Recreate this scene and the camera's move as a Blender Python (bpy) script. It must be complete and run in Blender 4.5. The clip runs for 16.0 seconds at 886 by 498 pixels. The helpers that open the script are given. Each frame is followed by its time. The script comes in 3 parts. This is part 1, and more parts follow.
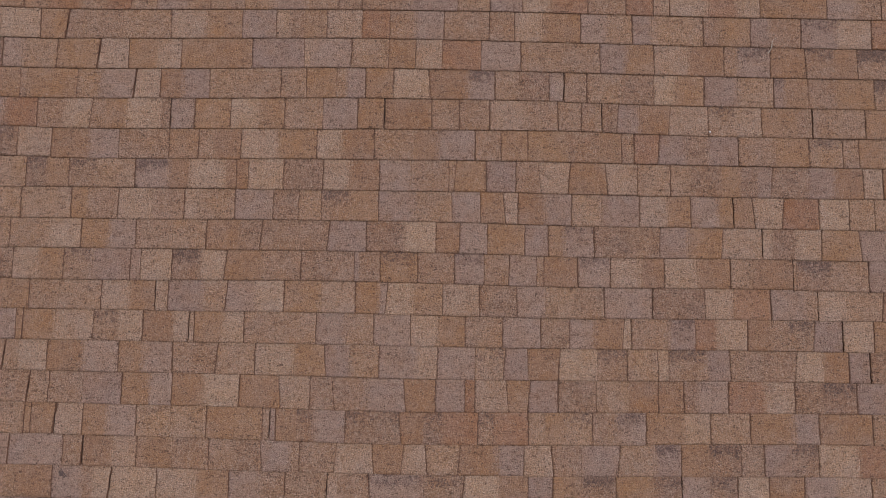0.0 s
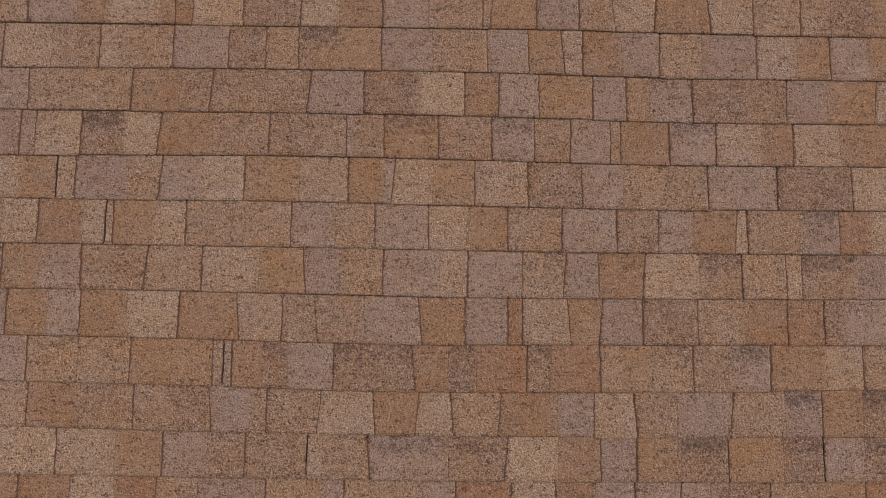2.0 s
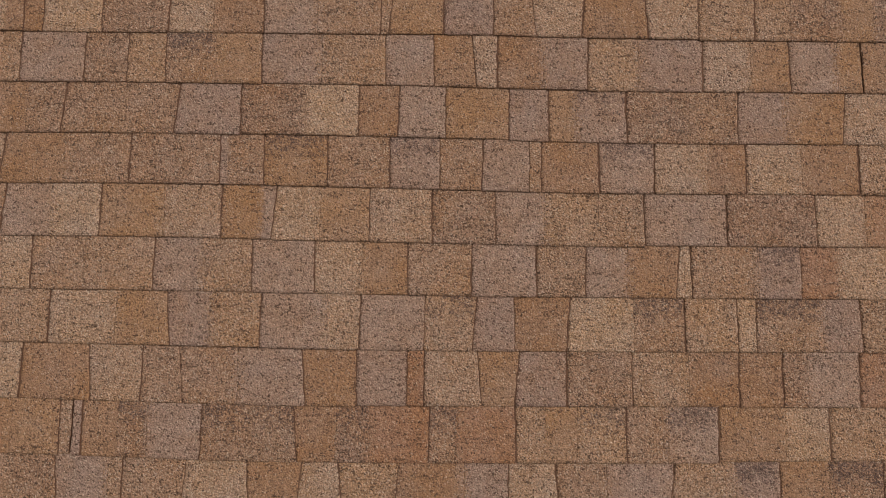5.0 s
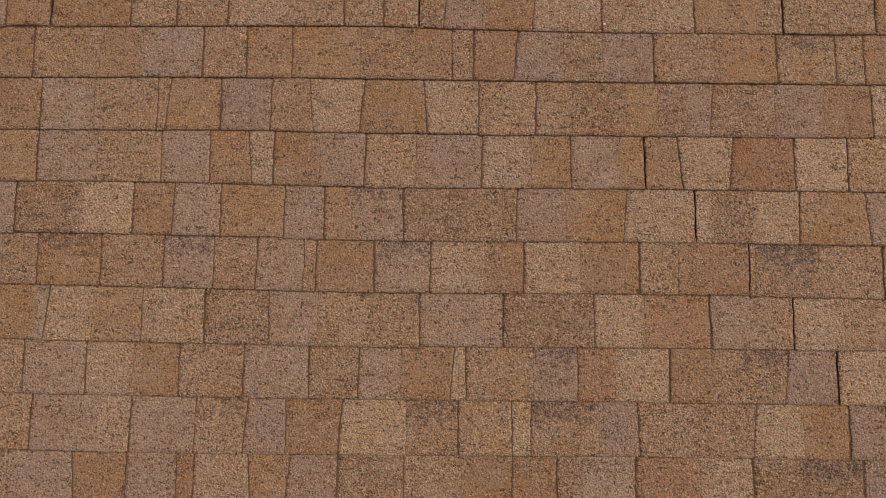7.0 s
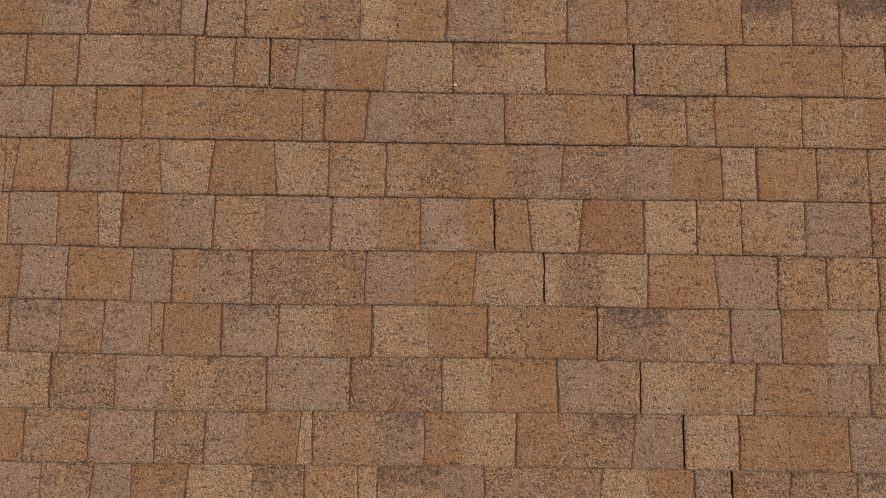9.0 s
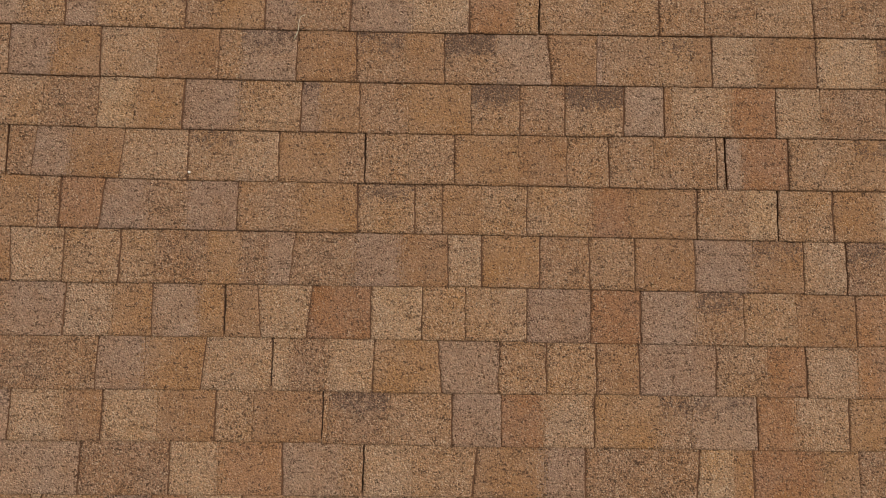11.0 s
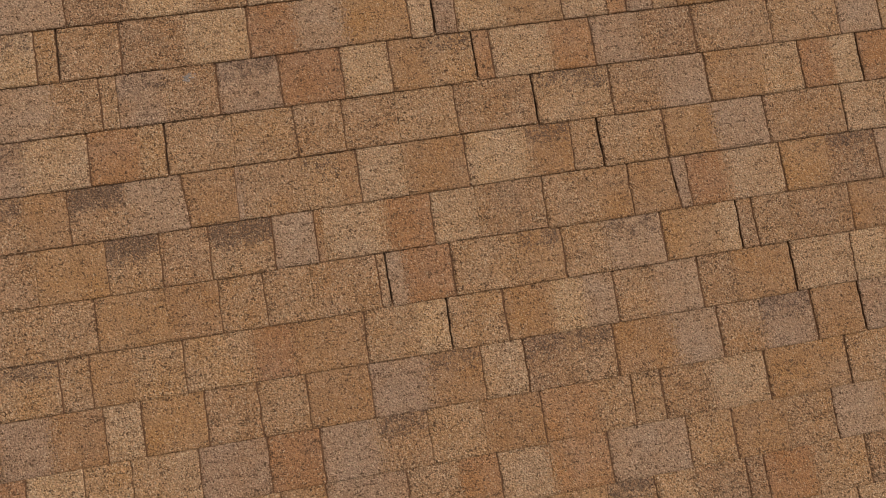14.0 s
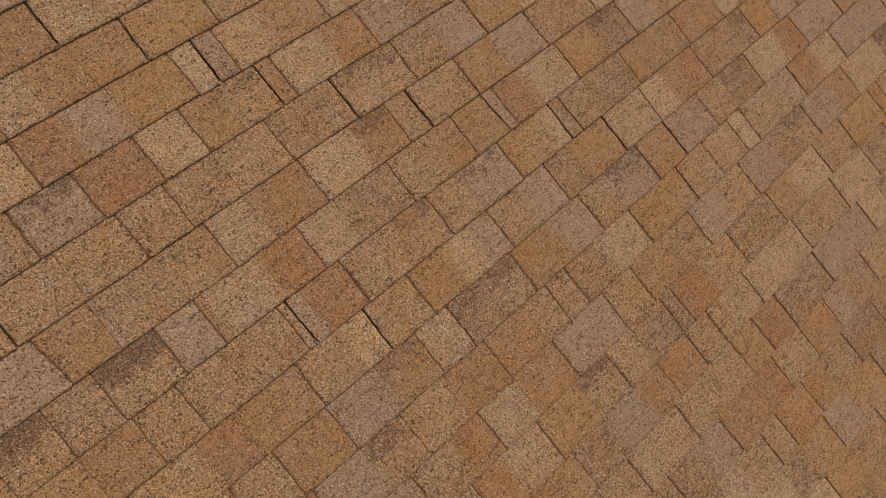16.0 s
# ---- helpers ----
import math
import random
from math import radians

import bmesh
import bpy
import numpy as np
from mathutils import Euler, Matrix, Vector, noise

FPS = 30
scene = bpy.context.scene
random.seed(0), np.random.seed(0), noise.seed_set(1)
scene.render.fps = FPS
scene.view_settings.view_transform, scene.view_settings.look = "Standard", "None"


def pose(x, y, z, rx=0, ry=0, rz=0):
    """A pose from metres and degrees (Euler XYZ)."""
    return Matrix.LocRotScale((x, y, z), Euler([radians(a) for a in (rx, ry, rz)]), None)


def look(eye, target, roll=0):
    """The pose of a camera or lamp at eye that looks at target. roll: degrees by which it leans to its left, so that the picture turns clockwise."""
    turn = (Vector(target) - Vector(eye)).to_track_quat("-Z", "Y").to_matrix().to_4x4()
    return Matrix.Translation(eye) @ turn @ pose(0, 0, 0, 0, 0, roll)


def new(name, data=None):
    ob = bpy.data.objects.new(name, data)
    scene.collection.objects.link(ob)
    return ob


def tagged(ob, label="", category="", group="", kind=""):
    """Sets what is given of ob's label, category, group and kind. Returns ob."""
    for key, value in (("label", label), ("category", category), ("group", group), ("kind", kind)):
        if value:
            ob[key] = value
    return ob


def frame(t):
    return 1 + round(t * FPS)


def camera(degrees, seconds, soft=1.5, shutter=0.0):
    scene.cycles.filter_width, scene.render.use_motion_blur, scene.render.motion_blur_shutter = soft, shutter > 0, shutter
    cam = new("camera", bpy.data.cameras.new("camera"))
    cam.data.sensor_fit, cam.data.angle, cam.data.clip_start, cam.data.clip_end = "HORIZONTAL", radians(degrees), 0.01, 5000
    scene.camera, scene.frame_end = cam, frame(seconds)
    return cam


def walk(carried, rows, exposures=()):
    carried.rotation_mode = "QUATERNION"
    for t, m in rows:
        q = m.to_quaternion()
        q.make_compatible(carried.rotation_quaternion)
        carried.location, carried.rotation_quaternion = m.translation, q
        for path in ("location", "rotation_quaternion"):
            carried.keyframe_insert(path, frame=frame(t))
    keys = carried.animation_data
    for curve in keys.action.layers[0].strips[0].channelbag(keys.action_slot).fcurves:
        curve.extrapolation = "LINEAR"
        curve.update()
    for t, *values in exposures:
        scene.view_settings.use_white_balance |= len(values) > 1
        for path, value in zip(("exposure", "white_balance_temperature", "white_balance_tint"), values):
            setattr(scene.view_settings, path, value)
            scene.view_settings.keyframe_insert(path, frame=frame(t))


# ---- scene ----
cam = camera(84, 16.0, soft=1.0)
PITCH, EAVE = 18.43, 3.6          # a 4-in-12 roof; height of its datum line over the ground
ROOF = pose(0, 0, EAVE, PITCH, 0, 0)
# seconds, then the camera's place and turn on the roof: along the courses, up the slope, off the shingles
ROWS = [
    (0.0, 0.0717, 0.8412, 2.2973, 2.390, -0.195, 0.804),
    (0.5, 0.1347, 0.7145, 2.1211, 2.380, -0.123, 0.853),
    (1.0, 0.1224, 0.5513, 1.9440, 2.624, -0.101, 0.802),
    (1.5, 0.0433, 0.4496, 1.7269, 2.672, -0.278, 0.697),
    (2.0, -0.0339, 0.4195, 1.5714, 2.520, -0.539, 0.657),
    (2.5, -0.0258, 0.3915, 1.4726, 2.859, -0.452, 0.690),
    (3.0, 0.0653, 0.3768, 1.3742, 2.959, -0.224, 0.682),
    (3.2, 0.1070, 0.3829, 1.3474, 2.935, -0.097, 0.669),
    (5.3, 0.3344, 0.5754, 1.3415, 2.875, 0.119, 0.641),
    (5.5, 0.3807, 0.5991, 1.3389, 2.899, 0.205, 0.638),
    (6.0, 0.5393, 0.6744, 1.3341, 2.760, 0.406, 0.730),
    (6.5, 0.7504, 0.7581, 1.3302, 2.517, 0.687, 0.688),
    (7.0, 0.9084, 0.8226, 1.3328, 2.741, 0.700, 0.589),
    (7.5, 0.9919, 0.8707, 1.3462, 2.703, 0.673, 0.553),
    (8.0, 1.0769, 0.9116, 1.3410, 2.726, 0.695, 0.526),
    (8.2, 1.1153, 0.9264, 1.3378, 2.694, 0.604, 0.490),
    (10.3, 1.7392, 1.1630, 1.3484, 2.296, -0.265, 0.666),
    (10.5, 1.8174, 1.1890, 1.3566, 2.298, -0.462, 0.649),
    (11.0, 2.0267, 1.2431, 1.3722, 2.453, -0.386, 0.687),
    (11.5, 2.2190, 1.2891, 1.3685, 2.458, -0.433, 0.702),
    (12.0, 2.3802, 1.3437, 1.3527, 2.432, -0.326, 0.726),
    (12.5, 2.5211, 1.4091, 1.3500, 2.374, -0.241, 0.747),
    (13.0, 2.6658, 1.4707, 1.3544, 2.213, -0.067, 0.763),
    (13.5, 2.8216, 1.5257, 1.3444, 2.102, -1.570, -3.372),
    (14.0, 2.8912, 1.5762, 1.3457, 2.052, -3.748, -9.060),
    (14.5, 2.8787, 1.6004, 1.3536, 2.540, -5.971, -14.826),
    (15.0, 2.8591, 1.6062, 1.3612, 3.568, -8.614, -21.795),
    (15.5, 2.8593, 1.5874, 1.3754, 4.907, -11.251, -29.913),
    (16.0, 2.8779, 1.5471, 1.3879, 7.229, -14.110, -39.390),
]
EXPOSURES = [(0.0, -0.09, 5230, 15.0), (1.0, -0.09, 5420, 13.9), (3.0, -0.08, 5650, 11.9), (7.0, -0.06, 6110, 9.0), (10.5, -0.01, 6460, 7.0), (13.0, 0.03, 6640, 6.0), (16.0, 0.05, 6850, 5.7)]
walk(cam, [(t, ROOF @ pose(*row)) for t, *row in ROWS], EXPOSURES)

# ---- overcast daylight: a pale sky and a wide, veiled sun from over the ridge
world = bpy.data.worlds.new("sky")
scene.world = world
world.use_nodes = True
sky = world.node_tree.nodes.new("ShaderNodeTexSky")
sky.sky_type, sky.sun_disc = "NISHITA", False
sky.sun_elevation, sky.sun_rotation = radians(66), radians(82)
sky.air_density, sky.dust_density, sky.ozone_density = 1.0, 4.0, 0.6
haze = world.node_tree.nodes.new("ShaderNodeHueSaturation")   # cloud: the sky's blue is nearly gone
haze.inputs["Saturation"].default_value = 0.03
world.node_tree.links.new(sky.outputs[0], haze.inputs["Color"])
world.node_tree.links.new(haze.outputs[0], world.node_tree.nodes["Background"].inputs[0])
world.node_tree.nodes["Background"].inputs[1].default_value = 0.118
sun = new("sun", bpy.data.lights.new("sun", "SUN"))
sun.data.energy, sun.data.angle, sun.data.color = 1.75, radians(19), (1.0, 0.96, 0.91)
sun.matrix_world = look((2.6, 1.7, 6.2), (0, 0, 0))


# ---- materials
class Net:
    """A node tree with short calls."""

    def __init__(self, name, rough=0.9):
        self.mat = bpy.data.materials.new(name)
        self.mat.use_nodes = True
        self.tree = self.mat.node_tree
        self.bsdf = self.tree.nodes["Principled BSDF"]
        self.bsdf.inputs["Roughness"].default_value = rough
        self.bsdf.inputs["Specular IOR Level"].default_value = 0.10

    def node(self, kind, values=(), **props):
        n = self.tree.nodes.new(kind)
        for key, value in props.items():
            setattr(n, key, value)
        for key, value in dict(values).items():
            if isinstance(value, bpy.types.NodeSocket):
                self.tree.links.new(value, n.inputs[key])
            else:
                n.inputs[key].default_value = value
        return n

    def math(self, op, a, b=0.0, c=0.0, clamp=False):
        return self.node("ShaderNodeMath", {0: a, 1: b, 2: c}, operation=op, use_clamp=clamp).outputs[0]

    def mix(self, factor, a, b, blend="MIX"):
        return self.node("ShaderNodeMix", {0: factor, 6: a, 7: b}, data_type="RGBA", blend_type=blend).outputs[2]

    def ramp(self, value, low, high):
        return self.node("ShaderNodeMapRange", {0: value, 1: low, 2: high}, interpolation_type="SMOOTHSTEP").outputs[0]


def rgba(r, g, b):
    return (r, g, b, 1.0)


SOOT, CREAM, UMBER = rgba(0.088, 0.051, 0.037), rgba(0.56, 0.40, 0.27), rgba(0.058, 0.030, 0.016)


RIM_BROWN = rgba(0.116, 0.058, 0.032)
WARM, COOL = rgba(0.278, 0.138, 0.064), rgba(0.284, 0.162, 0.093)


def granules(name, base, dark, light, grain, per_object=True):
    """Ceramic granules pressed into asphalt: one stone colour per small cell, dark and pale stones strewn in."""
    net = Net(name)
    place = net.node("ShaderNodeTexCoord").outputs["Object"]
    if per_object:
        info = net.node("ShaderNodeObjectInfo").outputs["Random"]
    else:
        info = net.node("ShaderNodeNewGeometry").outputs["Random Per Island"]
    shift = net.node("ShaderNodeCombineXYZ", {0: net.math("MULTIPLY", info, 37.0), 1: net.math("MULTIPLY", info, 61.0), 2: info}).outputs[0]
    where = net.node("ShaderNodeVectorMath", {0: place, 1: shift}, operation="ADD").outputs[0]
    cells = net.node("ShaderNodeTexVoronoi", {"Vector": where, "Scale": 380.0, "Randomness": 1.0})
    stone = net.node("ShaderNodeSeparateColor", {0: cells.outputs["Color"]}).outputs
    draw = net.math("FRACT", net.math("MULTIPLY_ADD", stone[0], 7.3, net.math("MULTIPLY", stone[1], 3.7)))
    patch = net.node("ShaderNodeTexNoise", {"Vector": where, "Scale": 34.0, "Detail": 3.0, "Roughness": 0.6}).outputs[0]
    broad = net.node("ShaderNodeTexNoise", {"Vector": where, "Scale": 9.0, "Detail": 2.0}).outputs[0]
    tint = net.node("ShaderNodeHueSaturation", {"Hue": net.math("MULTIPLY_ADD", info, 0.0035, 0.4975), "Saturation": net.math("MULTIPLY_ADD", broad, 0.3, 0.85),
                                                "Value": net.math("MULTIPLY_ADD", info, 0.12, 0.94), "Color": base}).outputs[0]
    # within a tab the stones drift between the tan and the ochre of the mill's hoppers
    drift = net.node("ShaderNodeTexNoise", {"Vector": where, "Scale": 17.0, "Detail": 2.0, "Roughness": 0.5}).outputs[0]
    tint = net.mix(net.math("MULTIPLY", net.ramp(drift, 0.50, 0.78), 0.34), tint, WARM)
    tint = net.mix(net.math("MULTIPLY", net.ramp(net.math("SUBTRACT", 1.0, drift), 0.52, 0.78), 0.30), tint, COOL)
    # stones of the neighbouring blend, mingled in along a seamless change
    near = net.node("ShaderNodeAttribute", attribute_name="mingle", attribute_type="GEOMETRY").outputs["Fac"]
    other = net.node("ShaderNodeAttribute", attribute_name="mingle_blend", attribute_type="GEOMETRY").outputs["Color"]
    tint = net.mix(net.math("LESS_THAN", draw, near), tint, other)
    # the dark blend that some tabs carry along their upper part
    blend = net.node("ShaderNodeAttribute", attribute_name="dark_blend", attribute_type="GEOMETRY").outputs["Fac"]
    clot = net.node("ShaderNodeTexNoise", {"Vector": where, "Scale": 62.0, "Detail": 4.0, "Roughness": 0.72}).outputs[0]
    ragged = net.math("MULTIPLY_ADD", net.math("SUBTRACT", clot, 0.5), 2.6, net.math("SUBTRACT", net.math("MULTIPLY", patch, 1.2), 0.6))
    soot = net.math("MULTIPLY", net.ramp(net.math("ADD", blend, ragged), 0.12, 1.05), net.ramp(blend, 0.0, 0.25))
    share = net.math("MULTIPLY", net.ramp(patch, 0.25, 0.85), dark * 1.9)
    # thin rows of dark stones along the course, where the tabs were rolled and stacked
    rows = net.node("ShaderNodeVectorMath", {0: where, 1: (0.22, 1.0, 1.0)}, operation="MULTIPLY").outputs[0]
    rows = net.node("ShaderNodeTexNoise", {"Vector": rows, "Scale": 85.0, "Detail": 3.0, "Roughness": 0.62}).outputs[0]
    share = net.math("MULTIPLY_ADD", net.ramp(rows, 0.53, 0.70), 0.24 + dark * 1.5, share)
    # a faint mark pressed through from the course below
    press = net.node("ShaderNodeAttribute", attribute_name="press", attribute_type="GEOMETRY").outputs["Fac"]
    share = net.math("MULTIPLY_ADD", net.ramp(net.math("MULTIPLY_ADD", net.math("SUBTRACT", patch, 0.5), 0.9, press), 0.45, 0.9), 0.5, share)
    # brown stones gather along the sides and the butt of a tab
    rim = net.node("ShaderNodeAttribute", attribute_name="rim", attribute_type="GEOMETRY").outputs["Fac"]
    rim_stone = net.math("LESS_THAN", stone[2], net.math("MULTIPLY", net.ramp(net.math("MULTIPLY_ADD", net.math("SUBTRACT", patch, 0.5), 1.3, rim), 0.50, 1.15), 0.60))
    brown_stone = net.math("LESS_THAN", stone[0], share)
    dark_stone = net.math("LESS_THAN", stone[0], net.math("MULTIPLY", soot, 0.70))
    pale_stone = net.math("GREATER_THAN", stone[1], 1.0 - light)
    lumps = net.node("ShaderNodeTexVoronoi", {"Vector": cells.outputs["Position"], "Scale": 230.0})
    knobs = net.node("ShaderNodeTexVoronoi", {"Vector": where, "Scale": 190.0})
    lump = net.node("ShaderNodeSeparateColor", {0: lumps.outputs["Color"]}).outputs[0]
    grey = net.math("MULTIPLY_ADD", net.math("POWER", stone[2], 1.4), 0.85, 0.49)
    grey = net.math("MULTIPLY_ADD", lump, 0.40, net.math("SUBTRACT", grey, 0.05))
    # stones lie in knots of one shade, finger-wide and smaller
    knot = net.node("ShaderNodeTexNoise", {"Vector": where, "Scale": 160.0, "Detail": 2.0, "Roughness": 0.6}).outputs[0]
    grey = net.math("MULTIPLY", grey, net.math("MULTIPLY_ADD", net.ramp(knot, 0.30, 0.70), 0.62, 0.70))
    grey = net.math("MULTIPLY_ADD", grey, 0.83 * grain, 1.0 - 0.83 * grain)
    # pits where a few granules have come off
    pit = net.math("LESS_THAN", net.math("MULTIPLY_ADD", patch, -0.10, net.node("ShaderNodeSeparateColor", {0: lumps.outputs["Color"]}).outputs[1]), dark * 0.22 - 0.031)
    pit = net.math("MULTIPLY", pit, net.math("LESS_THAN", lumps.outputs["Distance"], 0.7))
    shade = net.node("ShaderNodeCombineColor", {0: grey, 1: grey, 2: grey}).outputs[0]
    colour = net.mix(1.0, tint, shade, "MULTIPLY")
    colour = net.mix(net.math("MULTIPLY", pale_stone, 0.50), colour, CREAM)
    colour = net.mix(net.math("MULTIPLY", brown_stone, 0.82), colour, UMBER)
    colour = net.mix(net.math("MULTIPLY", rim_stone, 0.85), colour, RIM_BROWN)
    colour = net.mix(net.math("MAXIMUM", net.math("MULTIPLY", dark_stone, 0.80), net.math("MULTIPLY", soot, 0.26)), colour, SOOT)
    colour = net.mix(net.math("MULTIPLY", pit, 0.85), colour, UMBER)
    net.tree.links.new(colour, net.bsdf.inputs["Base Color"])
    relief = net.node("ShaderNodeBump", {"Strength": 0.8, "Distance": 0.0016, "Height": cells.outputs["Distance"]}, invert=True)
    relief = net.node("ShaderNodeBump", {"Strength": 0.45 + 0.45 * grain, "Distance": 0.0050, "Height": knobs.outputs["Distance"], "Normal": relief.outputs[0]}, invert=True)
    relief = net.node("ShaderNodeBump", {"Strength": 0.35, "Distance": 0.004, "Height": patch, "Normal": relief.outputs[0]})
    net.tree.links.new(relief.outputs[0], net.bsdf.inputs["Normal"])
    return net.mat


def plain(name, low, high, scale, rough=0.9, bump=0.3, gloss=0.25):
    net = Net(name, rough)
    net.bsdf.inputs["Specular IOR Level"].default_value = gloss
    place = net.node("ShaderNodeTexCoord").outputs["Object"]
    fine = net.node("ShaderNodeTexNoise", {"Vector": place, "Scale": scale, "Detail": 6.0, "Roughness": 0.65}).outputs[0]
    coarse = net.node("ShaderNodeTexNoise", {"Vector": place, "Scale": scale / 14, "Detail": 2.0}).outputs[0]
    both = net.math("MULTIPLY_ADD", coarse, 0.6, net.math("MULTIPLY", fine, 0.5))
    net.tree.links.new(net.mix(net.ramp(both, 0.3, 0.8), low, high), net.bsdf.inputs["Base Color"])
    relief = net.node("ShaderNodeBump", {"Strength": bump, "Distance": 0.003, "Height": fine})
    net.tree.links.new(relief.outputs[0], net.bsdf.inputs["Normal"])
    return net.mat


# the stone blends of the shingles: colour, share of dark stones, share of pale stones, unevenness of the stones
BLENDS = {"T": (rgba(0.296, 0.161, 0.086), 0.10, 0.12, 0.72), "O": (rgba(0.286, 0.149, 0.074), 0.085, 0.05, 0.52),
          "R": (rgba(0.282, 0.138, 0.069), 0.085, 0.05, 0.54), "G": (rgba(0.287, 0.169, 0.107), 0.085, 0.07, 0.56),
          "L": (rgba(0.328, 0.189, 0.106), 0.06, 0.15, 0.76), "B": (rgba(0.274, 0.148, 0.081), 0.14, 0.11, 0.76)}
NAMES = {"T": "tan", "O": "ochre", "R": "rust", "G": "mauve_grey", "L": "cream", "B": "dark_brown"}
STONE = {k: granules(NAMES[k] + "_granules", *v) for k, v in BLENDS.items()}
FIELD = {k: granules(NAMES[k] + "_granules_far", *v, per_object=False) for k, v in BLENDS.items()}
ASPHALT = plain("asphalt_edge", rgba(0.088, 0.042, 0.023), rgba(0.145, 0.070, 0.038), 300.0, gloss=0.05)
BUTT = plain("shingle_butt", rgba(0.105, 0.052, 0.028), rgba(0.185, 0.094, 0.050), 260.0, gloss=0.05)
FELT = plain("roofing_felt", rgba(0.045, 0.024, 0.014), rgba(0.075, 0.040, 0.023), 60.0)
PAINT = plain("wall_paint", rgba(0.62, 0.58, 0.50), rgba(0.72, 0.68, 0.60), 30.0)
GRASS = plain("lawn", rgba(0.035, 0.060, 0.018), rgba(0.075, 0.105, 0.035), 6.0)
STRAW = plain("dry_stalk", rgba(0.42, 0.33, 0.22), rgba(0.60, 0.50, 0.36), 400.0)
LICHEN = plain("lichen", rgba(0.060, 0.046, 0.040), rgba(0.34, 0.27, 0.25), 140.0)
MOSS = plain("moss", rgba(0.052, 0.031, 0.022), rgba(0.125, 0.078, 0.056), 350.0)
CHALK = plain("pale_stone", rgba(0.66, 0.60, 0.52), rgba(0.80, 0.75, 0.66), 500.0)

# ---- the shingle courses
FIRST, EXPO, DRIFT = 0.0563, 0.1429, 0.002   # height of course 0 on the slope, exposure, fall of the courses along x
THICK, RISE = 0.0050, 0.0052                 # thickness of a shingle, and how far its butt stands over its head
WEST, EAST = -2.75, 5.75                     # the stretch laid shingle by shingle
# the waves of the courses: rise, then middle and reach along x and over the courses
SAGS = [(0.0136, 0.30, 0.9, 13, 4.5), (-0.0176, 0.05, 0.9, 0, 2.2), (0.0146, 4.80, 0.9, 1, 4.5), (-0.0079, 3.30, 0.9, 7, 2.2), (-0.0066, 0.80, 0.5, 6, 2.2), (0.0086, -1.95, 0.9, -1, 4.5), (0.0058, 3.05, 0.9, 14, 2.2), (-0.0083, -1.70, 0.5, 13, 4.5), (0.0070, -0.45, 0.5, 5, 2.2), (0.0041, 1.05, 1.6, 9, 1), (0.0064, 1.80, 0.5, -1, 4.5), (0.0080, -0.45, 0.5, 12, 2.2), (0.0079, 0.55, 0.5, 10, 1), (-0.0040, 2.05, 0.5, 6, 1)]
rng = random.Random(5)


def smooth(a, b, x):
    u = min(1.0, max(0.0, (x - a) / (b - a)))
    return u * u * (3 - 2 * u)


def bell(x, y):
    return math.exp(-x * x - y * y)


def line(c, x):
    """Where the butts of course c lie on the slope: near straight, with the roofer's small errors."""
    y = FIRST + EXPO * c - DRIFT * x
    for rise, x0, wide, c0, tall in SAGS:
        y += rise * bell((x - x0) / wide, (c - c0) / tall)
    return y + 0.0022 * noise.noise((x * 1.7, c * 3.1, 0.0)) + 0.0011 * noise.noise((x * 9.0, c * 5.3, 2.0))


def part(name, bm, material, parent, label=""):
    me = bpy.data.meshes.new(name)
    bm.to_mesh(me)
    bm.free()
    for m in (material if isinstance(material, (list, tuple)) else [material]):
        me.materials.append(m)
    ob = new(name, me)
    ob.parent = parent
    if label:
        tagged(ob, label)
    return ob


def cuboid(bm, x0, x1, y0, y1, z0, z1):
    return bmesh.ops.create_cube(bm, size=1, matrix=Matrix.Translation(((x0 + x1) / 2, (y0 + y1) / 2, (z0 + z1) / 2)) @ Matrix.Diagonal((x1 - x0, y1 - y0, z1 - z0, 1)))


class Edge:
    """One side of a tab: its foot, its lean, how it meets the next tab, and its own ragged line."""

    def __init__(self, x, kind, lean):
        self.x, self.kind, self.lean, self.seed = x, kind, lean, rng.uniform(0, 900)
        self.gap = {"j": rng.choice((0.0013, 0.0017, 0.0021)), "": rng.choice((0.0008, 0.0012, 0.0016)), "s": 0.0, "w": rng.choice((0.0019, 0.0023, 0.0028)), "W": rng.choice((0.0040, 0.0046))}[kind]
        self.rim_amount = rng.choice((0.35, 0.6, 0.8, 1.0)) if kind == "" else 0.0 if kind == "s" else rng.uniform(0.7, 1.0)
        self.rag = 0.0028 if kind == "s" else 0.0025

    def slot(self, s):
        """Half the width of the gap at this height: it opens and closes a little."""
        return self.gap * (1 + 0.45 * noise.noise((s * 2.3, self.seed, 9.0)) + 0.25 * noise.noise((s * 9.0, self.seed, 12.0)))

    def at(self, s):
        return self.x + self.lean * (s - 0.5) + self.rag * noise.noise((s * 4.0, self.seed, 0.0)) + 0.8 * self.rag * noise.noise((s * 13.0, self.seed, 5.0))


US = (0.0, 0.03, 0.11, 0.20, 0.30, 0.40, 0.50, 0.60, 0.70, 0.80, 0.89, 0.97, 1.0)
VS = (0.0, 0.026, 0.09, 0.16, 0.23, 0.30, 0.37, 0.44, 0.51, 0.58, 0.66, 0.70, 0.74, 0.82, 0.90, 0.97, 1.06)
RIM = (1.0, 0.75) + (0.0,) * 11
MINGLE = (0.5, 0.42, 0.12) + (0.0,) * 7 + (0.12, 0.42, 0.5)


